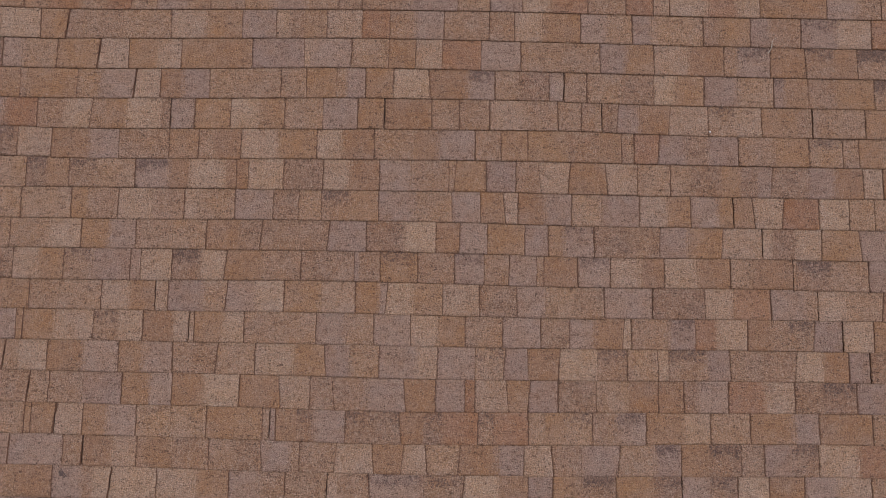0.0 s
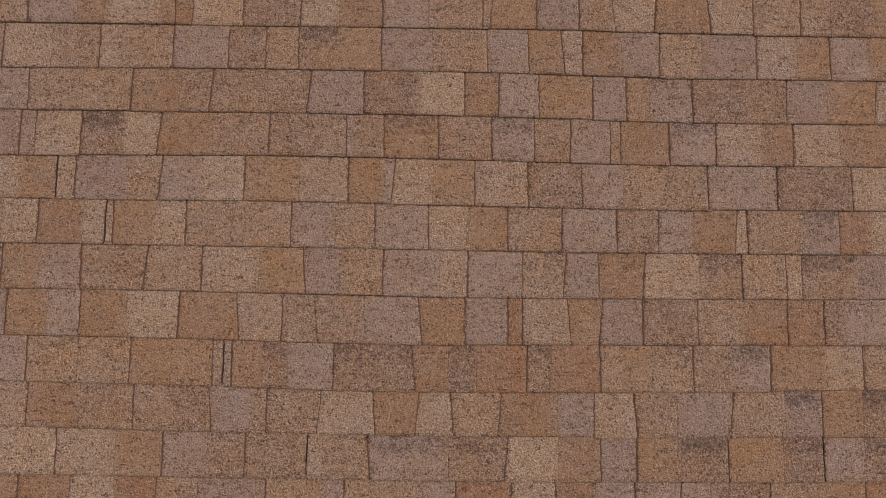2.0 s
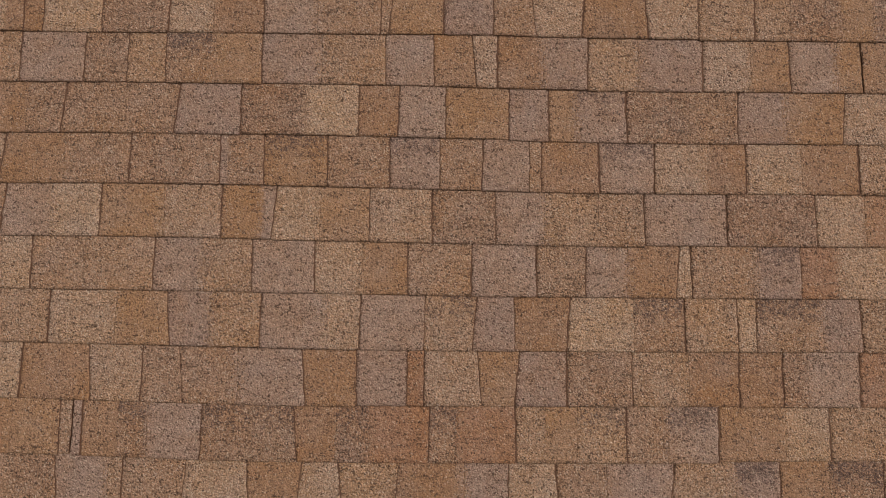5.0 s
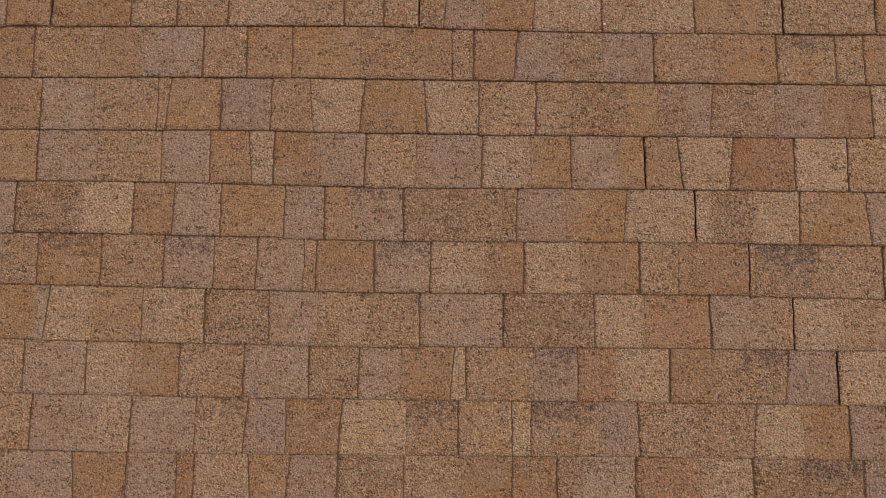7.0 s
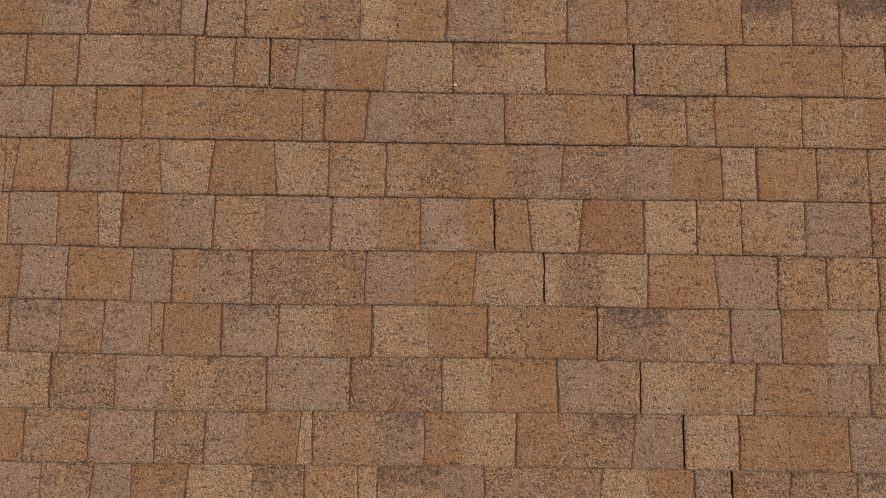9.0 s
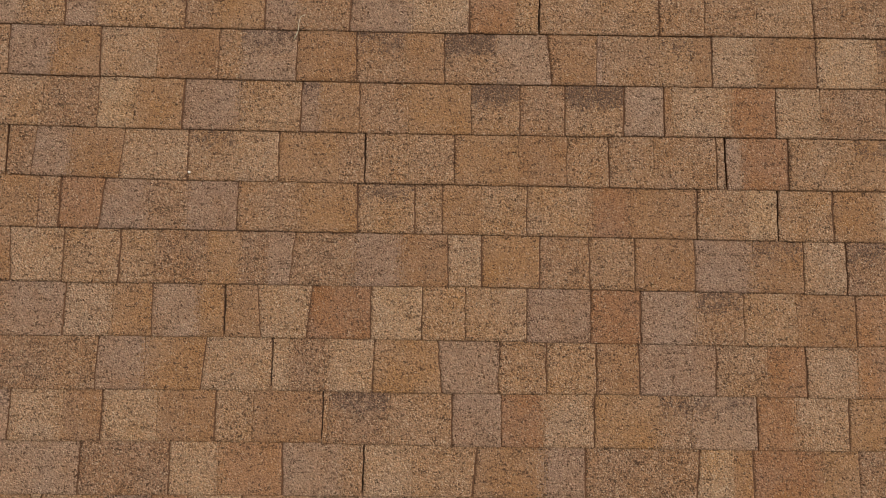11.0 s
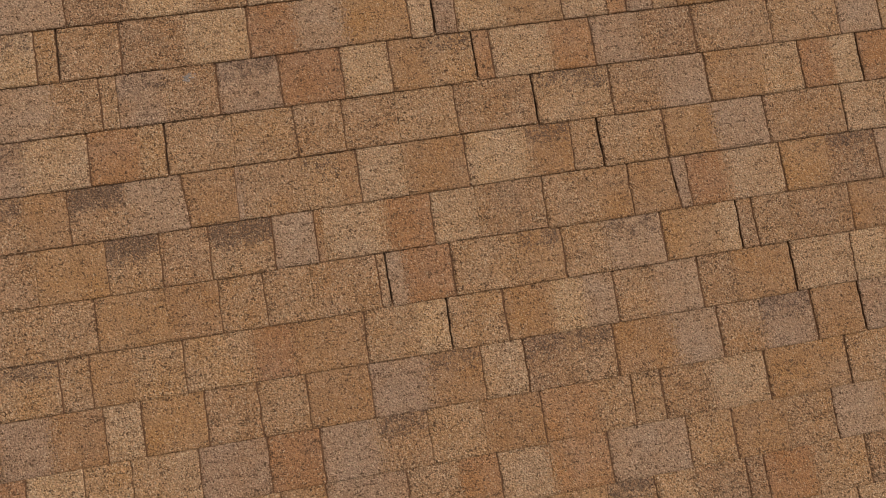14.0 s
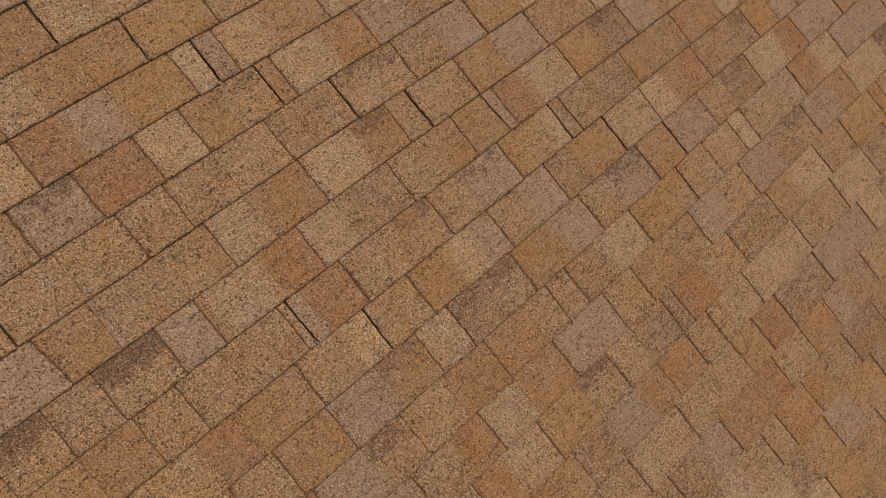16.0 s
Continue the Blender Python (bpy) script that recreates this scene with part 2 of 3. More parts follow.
def tab_mesh(bm, c, left, right, lift, slip, dark, bend, blend_left, blend_right, press):
    """One tab of course c between two edges: a slab with a lowered, browner rim and a ragged butt, its top a little
    uneven.
    """
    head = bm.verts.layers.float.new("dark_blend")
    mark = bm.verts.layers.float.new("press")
    rim_share = bm.verts.layers.float.new("rim")
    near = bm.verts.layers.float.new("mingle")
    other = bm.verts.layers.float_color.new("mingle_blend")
    top, seed, last = [], rng.uniform(0, 900), len(US) - 1
    for j, v in enumerate(VS):
        row = []
        for i, u in enumerate(US):
            a, b = left.at(v) + left.slot(v), right.at(v) - right.slot(v)
            x = a + (b - a) * u
            y = line(c, x) + slip + EXPO * v
            if j == 0:
                y += 0.0017 * noise.noise((x * 60.0, c * 7.0, 1.0)) + 0.0014 * noise.noise((x * 190.0, c * 7.0, 4.0))
            z = THICK + RISE * (1 - v) + lift + 0.0005 * noise.noise((x * 22.0, y * 22.0, seed)) + bend * (u - 0.5) * (1 - v)
            if j == 0:
                z -= 0.0025
            if (i == 0 and left.kind != "s") or (i == last and right.kind != "s"):
                z -= 0.0015
            vert = bm.verts.new((x, y, z))
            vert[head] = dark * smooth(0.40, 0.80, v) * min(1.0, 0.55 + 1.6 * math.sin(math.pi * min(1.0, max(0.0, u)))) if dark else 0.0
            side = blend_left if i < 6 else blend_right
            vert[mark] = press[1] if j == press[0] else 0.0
            vert[rim_share] = max(RIM[i] * left.rim_amount, RIM[last - i] * right.rim_amount, 0.75 if j == 0 else 0.0)
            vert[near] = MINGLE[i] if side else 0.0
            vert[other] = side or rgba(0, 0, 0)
            row.append(vert)
        top.append(row)
    for j in range(len(VS) - 1):
        for i in range(last):
            bm.faces.new((top[j][i], top[j][i + 1], top[j + 1][i + 1], top[j + 1][i])).smooth = True
    rim = top[0] + [r[-1] for r in top[1:]] + top[-1][-2::-1] + [r[0] for r in top[-2:0:-1]]
    feet = [bm.verts.new((p.co.x, p.co.y, p.co.z - THICK - lift)) for p in rim]
    for k in range(len(rim)):
        n = (k + 1) % len(rim)
        bm.faces.new((rim[n], rim[k], feet[k], feet[n])).material_index = 2 if k < last else 1


roof = tagged(new("roof"), "tan, ochre and grey laminated asphalt shingle roof slope", "roof", kind="structure")
roof.matrix_world = ROOF


def spare(c):
    """Random tabs for the stretches of a course past the written ones."""
    tone = rng.choice("TTTTTTOOOBBBLLLGGGGR")
    return tone, rng.choice(("", "", "j", "s", "s")), 0.0, rng.choice((0, 0, 0, 0, 0, 0, 1)), rng.uniform(0.05, 0.16)


def strip(c, tabs):
    """One shingle: a backing strip and its tabs. tabs: tone, left edge, right edge, dark blend."""
    a, b = tabs[0][1], tabs[-1][2]
    slip = rng.uniform(-0.0024, 0.0024)
    bm = bmesh.new()
    x0, x1 = (e.x + way * (0.003 if e.kind in ("w", "W") else 0.0) for e, way in ((a, 1), (b, -1)))
    xs = [x0 + (x1 - x0) * k / 8 for k in range(9)]
    rows = []
    for v in (0.012, 1.12):
        rows.append([bm.verts.new((x, line(c, x) + slip + EXPO * v, RISE * (1 - v) + THICK - 0.0021)) for x in xs])
    low = [[bm.verts.new((p.co.x, p.co.y, p.co.z - THICK + 0.0017)) for p in r] for r in rows]
    for k in range(8):
        bm.faces.new((rows[0][k], rows[0][k + 1], rows[1][k + 1], rows[1][k]))
        bm.faces.new((rows[0][k + 1], rows[0][k], low[0][k], low[0][k + 1]))
    for k in (0, 8):
        bm.faces.new((rows[0][k], rows[1][k], low[1][k], low[0][k]))
    me = bpy.data.meshes.new("shingle")
    bm.to_mesh(me)
    bm.free()
    me.materials.append(ASPHALT)
    base = new("shingle", me)
    base.parent = roof
    lift, press = 0.0, (rng.choice((5, 7, 9, 11, 11, 12)), rng.choice((0.0, 0.0, 0.4, 0.5, 0.65)))
    for k, (tone, left, right, dark) in enumerate(tabs):
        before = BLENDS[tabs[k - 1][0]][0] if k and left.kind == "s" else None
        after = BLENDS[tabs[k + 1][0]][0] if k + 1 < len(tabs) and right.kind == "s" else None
        if left.kind != "s":
            lift = rng.choice((-0.0004, -0.0002, 0.0, 0.0004, 0.0008))
        bm = bmesh.new()
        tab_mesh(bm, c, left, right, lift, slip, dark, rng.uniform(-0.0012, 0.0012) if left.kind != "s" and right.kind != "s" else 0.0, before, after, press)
        ob = part("tab", bm, (STONE[tone], ASPHALT, BUTT), base)
        # bring the tab's own origin to its foot
        foot = Vector((left.x, line(c, left.x), 0))
        ob.data.transform(Matrix.Translation(-foot))
        ob.location = foot


def course(c, start=None, widths=()):
    """Lay one course. Each tab: its blend (T, O, R, G, L, B), w for an open joint (W: a wide one), j for a deep edge or s for a seamless change of blend on its left,
    / or \\ for a side that leans, * for a dark band along its head; and its width in millimetres."""
    todo = []
    if start is None:
        start = rng.uniform(0.0, 0.2)
    x, before = start, []
    while x > WEST:
        tone, kind, lean, dark, w = spare(c)
        x -= w
        before.append((tone, kind, lean, dark, x))
    todo += before[::-1]
    x = start
    for code, w in widths:
        kind = "W" if "W" in code else "w" if "w" in code else "j" if "j" in code else "s" if "s" in code else ""
        lean = 0.013 if "/" in code else -0.013 if "\\" in code else 0.003 * rng.uniform(-1, 1)
        todo.append((code[0], kind, lean, code.count("*"), x))
        x += w / 1000
    while x < EAST:
        tone, kind, lean, dark, w = spare(c)
        todo.append((tone, kind, lean, dark, x))
        x += w
    edges = [Edge(t[4], t[1], t[2]) for t in todo] + [Edge(x, "j", 0.0)]
    run = []
    for k, (tone, kind, lean, dark, at) in enumerate(todo):
        long = at - run[0][1].x if run else 0.0
        if run and (kind in ("w", "W") or (long > 0.72 and kind == "j") or (long > 1.0 and kind == "")):
            strip(c, run)
            run = []
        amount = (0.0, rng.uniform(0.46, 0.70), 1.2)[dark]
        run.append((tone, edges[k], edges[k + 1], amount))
    strip(c, run)


# ---- the roof's body, and the shingles beyond the near stretch, which nothing tells apart
LOW, HIGH, LEFT, RIGHT = -9, 30, -4.2, 7.2


def far_shingles():
    bm = bmesh.new()
    own = random.Random(8)
    keys = list(FIELD)
    faces = []
    for c in range(LOW, HIGH + 1):
        near = -5 <= c <= 18
        for a, b in (((LEFT, WEST), (EAST, RIGHT)) if near else ((LEFT, RIGHT),)):
            x = a
            while x < b:
                w = own.uniform(0.08, 0.2)
                y0, y1 = line(c, x) , line(c, x) + EXPO * 1.06
                z0, z1 = THICK + RISE - 0.0012, THICK - 0.0012
                p = [bm.verts.new(q) for q in ((x, y0, z0), (x + w - 0.002, y0, z0), (x + w - 0.002, y1, z1), (x, y1, z1), (x, y0, 0.003), (x + w - 0.002, y0, 0.003))]
                f = bm.faces.new(p[:4])
                f.material_index = own.choice((0, 0, 1, 2, 3, 3, 4, 5))
                bm.faces.new((p[1], p[0], p[4], p[5])).material_index = 6
                x += w
    ob = part("far_shingles", bm, [FIELD[k] for k in keys] + [ASPHALT], roof)
    tagged(ob, "tan and brown asphalt shingles further along the roof", kind="stuff")


Y_EAVE, Y_RIDGE = FIRST + EXPO * LOW, FIRST + EXPO * HIGH
bm = bmesh.new()
cuboid(bm, LEFT, RIGHT, Y_EAVE, Y_RIDGE, -0.05, -0.002)
part("deck", bm, FELT, roof, "roof deck under dark felt")

c18, s18 = math.cos(radians(PITCH)), math.sin(radians(PITCH))
front, back = Y_EAVE * c18 + 0.45, Y_RIDGE * c18 * 2 - Y_EAVE * c18 - 0.45
ridge_z, eave_z = EAVE + Y_RIDGE * s18, EAVE + Y_EAVE * s18
bm = bmesh.new()
cuboid(bm, LEFT, RIGHT, 0, Y_RIDGE - Y_EAVE, -0.05, 0.006)
rear = part("rear_slope", bm, FIELD["T"], None, "tan asphalt shingle slope behind the ridge")
tagged(rear, category="roof", kind="structure")
rear.matrix_world = Matrix.Translation((0, Y_RIDGE * c18, ridge_z)) @ Matrix.Rotation(radians(-PITCH), 4, "X")
bm = bmesh.new()
for k in range(int((RIGHT - LEFT) / 0.15)):
    x = LEFT + 0.15 * k
    rim = [[bm.verts.new((x + dx, y * 0.15, z + lift)) for y, z in ((-1, -0.05), (-0.3, -0.012), (0.3, -0.012), (1, -0.05))] for dx, lift in ((0, 0.020), (0.16, 0.014))]
    for i in range(3):
        bm.faces.new((rim[0][i], rim[1][i], rim[1][i + 1], rim[0][i + 1]))
cap = tagged(part("ridge_cap", bm, FIELD["O"], None), "bent ochre asphalt shingles along the roof ridge", "ridge cap", kind="structure")
cap.location = (0, Y_RIDGE * c18, ridge_z + 0.012)
for name, y in (("wall_south", front), ("wall_north", back)):
    bm = bmesh.new()
    cuboid(bm, LEFT + 0.3, RIGHT - 0.3, y - 0.1, y + 0.1, 0, eave_z + 0.45 * s18 / c18 - 0.10)
    tagged(part(name, bm, PAINT, None), "plain pale painted house wall under the eave", "wall", kind="structure")
for name, x in (("wall_west", LEFT + 0.4), ("wall_east", RIGHT - 0.4)):
    bm = bmesh.new()
    mid, top = Y_RIDGE * c18, ridge_z - 0.10
    side = eave_z + 0.45 * s18 / c18 - 0.12
    ring = ((front + 0.1, 0), (back - 0.1, 0), (back - 0.1, side), (mid, top), (front + 0.1, side))
    ends = [[bm.verts.new((x + d, y, z)) for y, z in ring] for d in (-0.1, 0.1)]
    bm.faces.new(ends[0][::-1])
    bm.faces.new(ends[1])
    for k in range(5):
        n = (k + 1) % 5
        bm.faces.new((ends[0][k], ends[0][n], ends[1][n], ends[1][k]))
    tagged(part(name, bm, PAINT, None), "plain pale painted gable wall of the house", "wall", kind="structure")
bm = bmesh.new()
bmesh.ops.create_grid(bm, x_segments=12, y_segments=12, size=900)
tagged(part("ground", bm, GRASS, None), "flat green lawn round the house", "ground", kind="structure")


# ---- small things that lie on the shingles
def top_of(x, c, v):
    return Vector((x, line(c, x) + EXPO * v, THICK + RISE * (1 - v)))


def tube(points, radii, sides=7):
    bm = bmesh.new()
    rings = []
    for k, (p, r) in enumerate(zip(points, radii)):
        d = (points[min(k + 1, len(points) - 1)] - points[max(k - 1, 0)]).normalized()
        q = d.to_track_quat("Z", "Y")
        rings.append([bm.verts.new(p + q @ Vector((r * math.cos(a), r * math.sin(a), 0))) for a in (2 * math.pi * i / sides for i in range(sides))])
    for a, b in zip(rings, rings[1:]):
        for i in range(sides):
            bm.faces.new((a[i], a[(i + 1) % sides], b[(i + 1) % sides], b[i])).smooth = True
    bm.faces.new(rings[0][::-1])
    bm.faces.new(rings[-1])
    return bm


def on_roof(ob, label, category):
    tagged(ob, label, category)
    ob.matrix_world = ROOF
    return ob


# a dry stalk caught under a butt
foot, tip = top_of(1.608, 12, 0.84) + Vector((0, 0, 0.002)), top_of(1.632, 13, 0.27) + Vector((0, 0, 0.006))
bow = [foot.lerp(tip, k / 6) + Vector((0.004 * math.sin(k * 0.9), 0, 0.003 * math.sin(math.pi * k / 6))) for k in range(7)]
bow.append(tip + Vector((0.010, 0.006, 0.001)))
on_roof(part("dry_stalk", tube(bow, (0.0015, 0.0015, 0.0014, 0.0013, 0.0012, 0.0011, 0.0009, 0.0005)), STRAW, None), "thin pale dry plant stalk lying across a shingle butt", "stalk")


def pebble(where, size, material, flat):
    own = random.Random(round(where.x * 1000))
    bm = bmesh.new()
    bmesh.ops.create_icosphere(bm, subdivisions=2, radius=size)
    for v in bm.verts:
        v.co *= 1 + 0.55 * noise.noise(v.co * (1.9 / size) + Vector((own.uniform(0, 50), 0, 0)))
        v.co.z *= flat
        v.co += where
    for f in bm.faces:
        f.smooth = True
    return bm


on_roof(part("pale_pebble", pebble(top_of(1.327, 10, 0.14) + Vector((0, 0, 0.001)), 0.0036, CHALK, 0.6), CHALK, None), "tiny whitish pebble lying on an asphalt shingle", "pebble")


def crust(c, x, v, reach, count, seed):
    """A thin growth in many small, ragged flecks, thick in its middle and strewn at its rim."""
    own = random.Random(seed)
    bm = bmesh.new()
    for _ in range(count):
        turn, far = own.uniform(0, 2 * math.pi), reach * abs(own.gauss(0, 0.5))
        at = top_of(x + far * math.cos(turn), c, v + 0.8 * far * math.sin(turn) / EXPO) + Vector((0, 0, 0.0004))
        size, start = own.uniform(0.0012, 0.0034), own.uniform(0, 2)
        hub = bm.verts.new(at + Vector((0, 0, 0.0011)))
        ring = [bm.verts.new(at + Vector((math.cos(start + k) * size * own.uniform(0.6, 1.4), math.sin(start + k) * size * own.uniform(0.5, 1.2), 0.0)))
                for k in (2 * math.pi * n / 7 for n in range(7))]
        for k in range(7):
            bm.faces.new((hub, ring[k], ring[(k + 1) % 7])).smooth = True
    return bm


on_roof(part("lichen_patch", crust(14, 2.380, 0.79, 0.018, 60, 3), LICHEN, None), "small grey-lilac lichen patch in flecks on a shingle", "lichen")
on_roof(part("moss_patch", crust(-2, -1.648, 0.74, 0.030, 130, 4), MOSS, None), "small dark moss spot in flecks on a shingle", "moss")

# ---- the courses, from the lowest that shows to the highest
for c in (-5, -4):
    course(c)
course(-3, -1.457, [("O", 129), ("Oj", 159), ("L", 138), ("Rs", 129), ("Tj", 127), ("Gs", 211), ("Tj", 133), ("Os", 43), ("Gs", 68), ("Tj", 107), ("Ts", 116), ("Gs", 125), ("R", 172), ("Lj", 140), ("Rj", 123), ("Gs", 127), ("Gj", 143), ("Gj", 94), ("Bs", 188), ("Tj", 147), ("Os", 157), ("Rj", 162), ("Bs", 130)])
course(-2, -2.042, [("T", 181), ("Os", 168), ("Gj", 140), ("Ts", 47), ("Ls", 78), ("LW/", 212), ("Lj", 182), ("Os", 147), ("Gj", 138), ("Ts", 118), ("Bj", 193), ("Lw", 47), ("Ts", 144), ("G\\*", 250), ("Bs*", 182), ("L/", 162), ("Os", 135), ("Gj", 113), ("Oj", 128), ("Bs*", 161), ("Oj", 173), ("Bs*", 130), ("Gw", 130), ("Bs*", 125), ("Lj", 146), ("Oj", 162), ("Gj", 153), ("Ls", 156), ("Tj", 130)])
course(-1, -2.046, [("T", 105), ("Gj", 44), ("Gj", 247), ("Tj", 91), ("OW", 134), ("Ls", 113), ("Oj", 162), ("Ts", 168), ("Tj", 126), ("Bs", 112), ("G\\", 138), ("Ts", 39), ("Tj", 164), ("L/", 171), ("O\\", 136), ("L/", 109), ("T\\", 151), ("O/", 181), ("Gs", 116), ("Lj", 131), ("Tj\\", 130), ("Gs", 176), ("Tj/", 167), ("Gs*", 120), ("Oj", 128), ("Bs*", 147), ("B", 107), ("Gj", 125), ("Bs*", 125), ("Lj", 187), ("Rs", 123), ("Os", 125), ("B", 174), ("Rs", 115), ("G*", 95), ("Gs", 179), ("T", 127), ("O", 115), ("Ts", 129), ("Ls", 106), ("L*", 121), ("Ts", 155), ("Gs", 105), ("Ls", 152), ("Oj", 170), ("Bs", 161), ("Tj", 130)])
course(0, -2.050, [("T", 219), ("Oj", 30), ("Oj", 109), ("LW/", 128), ("Oj", 111), ("Gs", 132), ("Tj", 159), ("Ts", 164), ("Oj", 128), ("Os", 130), ("Tj", 33), ("Gw", 27), ("Oj", 95), ("Bs*", 79), ("Gs", 144), ("B*", 137), ("Bs*", 116), ("O\\", 108), ("Bs*", 90), ("Rs", 160), ("Bj*", 75), ("Rs", 157), ("Tj", 79), ("Os", 84), ("Ts*", 133), ("Tj", 110), ("Gs*", 136), ("Oj", 176), ("Ls", 121), ("Tj", 183), ("Oj", 204), ("Gs", 115), ("Oj", 247), ("Tj", 162), ("O*", 139), ("Bs", 117), ("Os", 132), ("Ts*", 164), ("Os", 99), ("Bs", 155), ("T*", 130), ("Os*", 119), ("L", 160), ("Gs", 100), ("Ls", 159), ("Bs", 103), ("Os", 152), ("Gj", 139), ("Os", 181), ("Tj", 130)])
course(1, -2.054, [("T", 234), ("TW/", 94), ("Tj", 155), ("Gs", 180), ("Oj", 129), ("Gs", 102), ("Oj", 145), ("Ls", 164), ("Oj", 185), ("L\\", 140), ("Tj", 106), ("T\\", 151), ("Gs", 179), ("O\\", 142), ("Gj", 136), ("R", 45), ("L", 150), ("O\\", 101), ("G/", 133), ("Bj", 176), ("T", 151), ("Os", 136), ("Oj", 118), ("Bj", 64), ("Gs", 142), ("Rj", 169), ("Ls", 139), ("Bj", 127), ("Bs*", 160), ("Gj", 153), ("Os", 141), ("Ts", 112), ("Ts", 124), ("Ts*", 137), ("G", 141), ("Os", 118), ("Ts*", 161), ("Gs", 115), ("Rs", 132), ("Ts", 155), ("L", 108), ("Ts", 130), ("Tj", 90), ("Rj", 157), ("Oj", 107), ("Bs", 151), ("Bj", 192), ("Bj", 130)])
course(2, -2.060, [("T", 83), ("TW", 38), ("TW/", 68), ("Ls", 131), ("Oj", 166), ("Gs", 162), ("Oj", 114), ("Gs", 134), ("Tj", 204), ("Tj/", 177), ("Lj", 180), ("Os", 144), ("G\\", 111), ("Ts", 138), ("Gj", 179), ("Ls", 89), ("Gj", 175), ("T*", 135), ("G/", 109), ("O", 145), ("Lj/", 176), ("Ts*", 138), ("Tj", 143), ("Lj", 50), ("T*", 179), ("Gs", 105), ("Bj", 157), ("Ts", 148), ("L/", 127), ("Os", 120), ("Gj", 99), ("Bw", 149), ("Bj/", 179), ("L*", 82), ("T", 153), ("T", 137), ("Ts", 124), ("L", 120), ("Ts*", 128), ("Ts", 133), ("B", 111), ("Bj", 141), ("Gs", 117), ("Rj", 169), ("Rs", 129), ("Tj", 163), ("Oj", 31), ("Rs", 124), ("Gj", 105), ("Ts", 154), ("Tj", 130)])
course(3, -2.066, [("G", 175), ("Oj", 31), ("Oj", 150), ("Ls", 176), ("Bj*", 117), ("Ls", 112), ("Oj", 142), ("Ls", 72), ("Lw", 23), ("Oj", 129), ("Ls/", 101), ("Tj", 144), ("Ts", 189), ("Gj", 139), ("Ts", 128), ("Gj", 171), ("Lj", 127), ("Os", 125), ("T", 175), ("G", 175), ("Bj", 134), ("Gj", 112), ("Os", 138), ("L/", 36), ("T", 180), ("Gs*", 118), ("Rj", 98), ("Ls", 145), ("Oj", 111), ("Ts", 72), ("Bs*", 126), ("G/", 133), ("Lw", 145), ("Oj", 130), ("Os", 160), ("G", 126), ("Bs", 141), ("O", 154), ("Os", 90), ("Bs", 124), ("Gs", 154), ("Ts", 148), ("Lj", 234), ("Tj", 137), ("Ts", 165), ("Oj", 120), ("Rj", 130), ("Bj", 243), ("Gj", 149), ("Gs", 159), ("Lj", 130)])
course(4, -2.073, [("O", 237), ("Tj", 135), ("Ts", 198), ("Lj", 131), ("Os", 120), ("Lw", 58), ("Gj", 168), ("Ts", 102), ("Gj/", 131), ("Ls", 136), ("Oj", 174), ("Ls", 157), ("O", 115), ("Gs", 29), ("L/", 126), ("Os", 135), ("L", 171), ("Bj", 173), ("G", 132), ("Ts", 149), ("Bs", 127), ("Gj", 222), ("Bj", 244), ("Lj", 133), ("Rs", 175), ("Gj", 162), ("Ts", 58), ("Lw", 132), ("Ts", 172), ("Oj/", 188), ("Gs", 114), ("Bj", 201), ("Bs", 108), ("Lj/", 98), ("Os", 55), ("Rj", 189), ("Os", 104), ("B", 151), ("Gs", 136), ("Os", 111), ("R", 143), ("Tj", 111), ("Tj", 207), ("Lj", 184), ("Ls", 121), ("Tj", 146), ("Ts", 108), ("Lj", 218), ("Bj", 170), ("Oj", 130)])
course(5, -2.079, [("B", 161), ("Lj", 121), ("Os", 114), ("Tj*", 133), ("Gs", 176), ("Gj", 48), ("Lj", 145), ("Bj*", 135), ("Ls", 113), ("Oj/", 170), ("Ts", 181), ("Bj", 147), ("Ts", 101), ("G", 23), ("Ts", 97), ("O*", 175), ("T", 171), ("G*", 137), ("T", 118), ("Gj", 128), ("T", 33), ("Oj", 158), ("Gj*", 152), ("Lj", 144), ("Os", 107), ("Lj", 151), ("Os", 158), ("Tj", 103), ("Os", 190), ("Tw", 15), ("Bs*", 168), ("Ts", 171), ("Gj", 135), ("R", 116), ("Ls", 140), ("Oj", 177), ("Ts*", 90), ("Gs*", 182), ("Rj", 108), ("Ls", 146), ("Oj", 169), ("Ts*", 137), ("Tj", 117), ("Bs", 148), ("Bj", 55), ("Rj", 146), ("Ts", 160), ("Bj", 237), ("Oj", 134), ("Ls", 170), ("Tj", 178), ("Oj", 218), ("Rj", 67), ("Tj", 130)])
course(6, -2.088, [("T", 149), ("Tj", 185), ("Ls/", 147), ("Oj", 132), ("Gs", 121), ("Tj", 171), ("Ts", 157), ("Oj", 153), ("Bs", 102), ("Tj/", 170), ("Ts", 144), ("Gj/", 176), ("Bj", 178), ("Ls", 146), ("O", 111), ("G", 130), ("O", 175), ("Gj", 109), ("Oj", 73), ("Gs*", 141), ("Bj", 172), ("Bs", 135), ("G", 132), ("Os", 161), ("L/", 188), ("Lw", 46), ("Bs", 108), ("Ls", 123), ("Oj", 183), ("G\\", 163), ("T", 130), ("Tj", 138), ("Oj", 119), ("Gj", 213), ("Bj", 142), ("Rs", 108), ("Lj", 142), ("Rs", 167), ("Gj", 228), ("Tj", 134), ("Oj", 156), ("Bs", 146), ("Gj", 152), ("Ts", 136), ("Gj", 153), ("Bs", 115), ("Bs*", 127), ("Gj", 160), ("Os", 123), ("Lj", 233), ("Bs*", 141), ("Bj*", 130)])
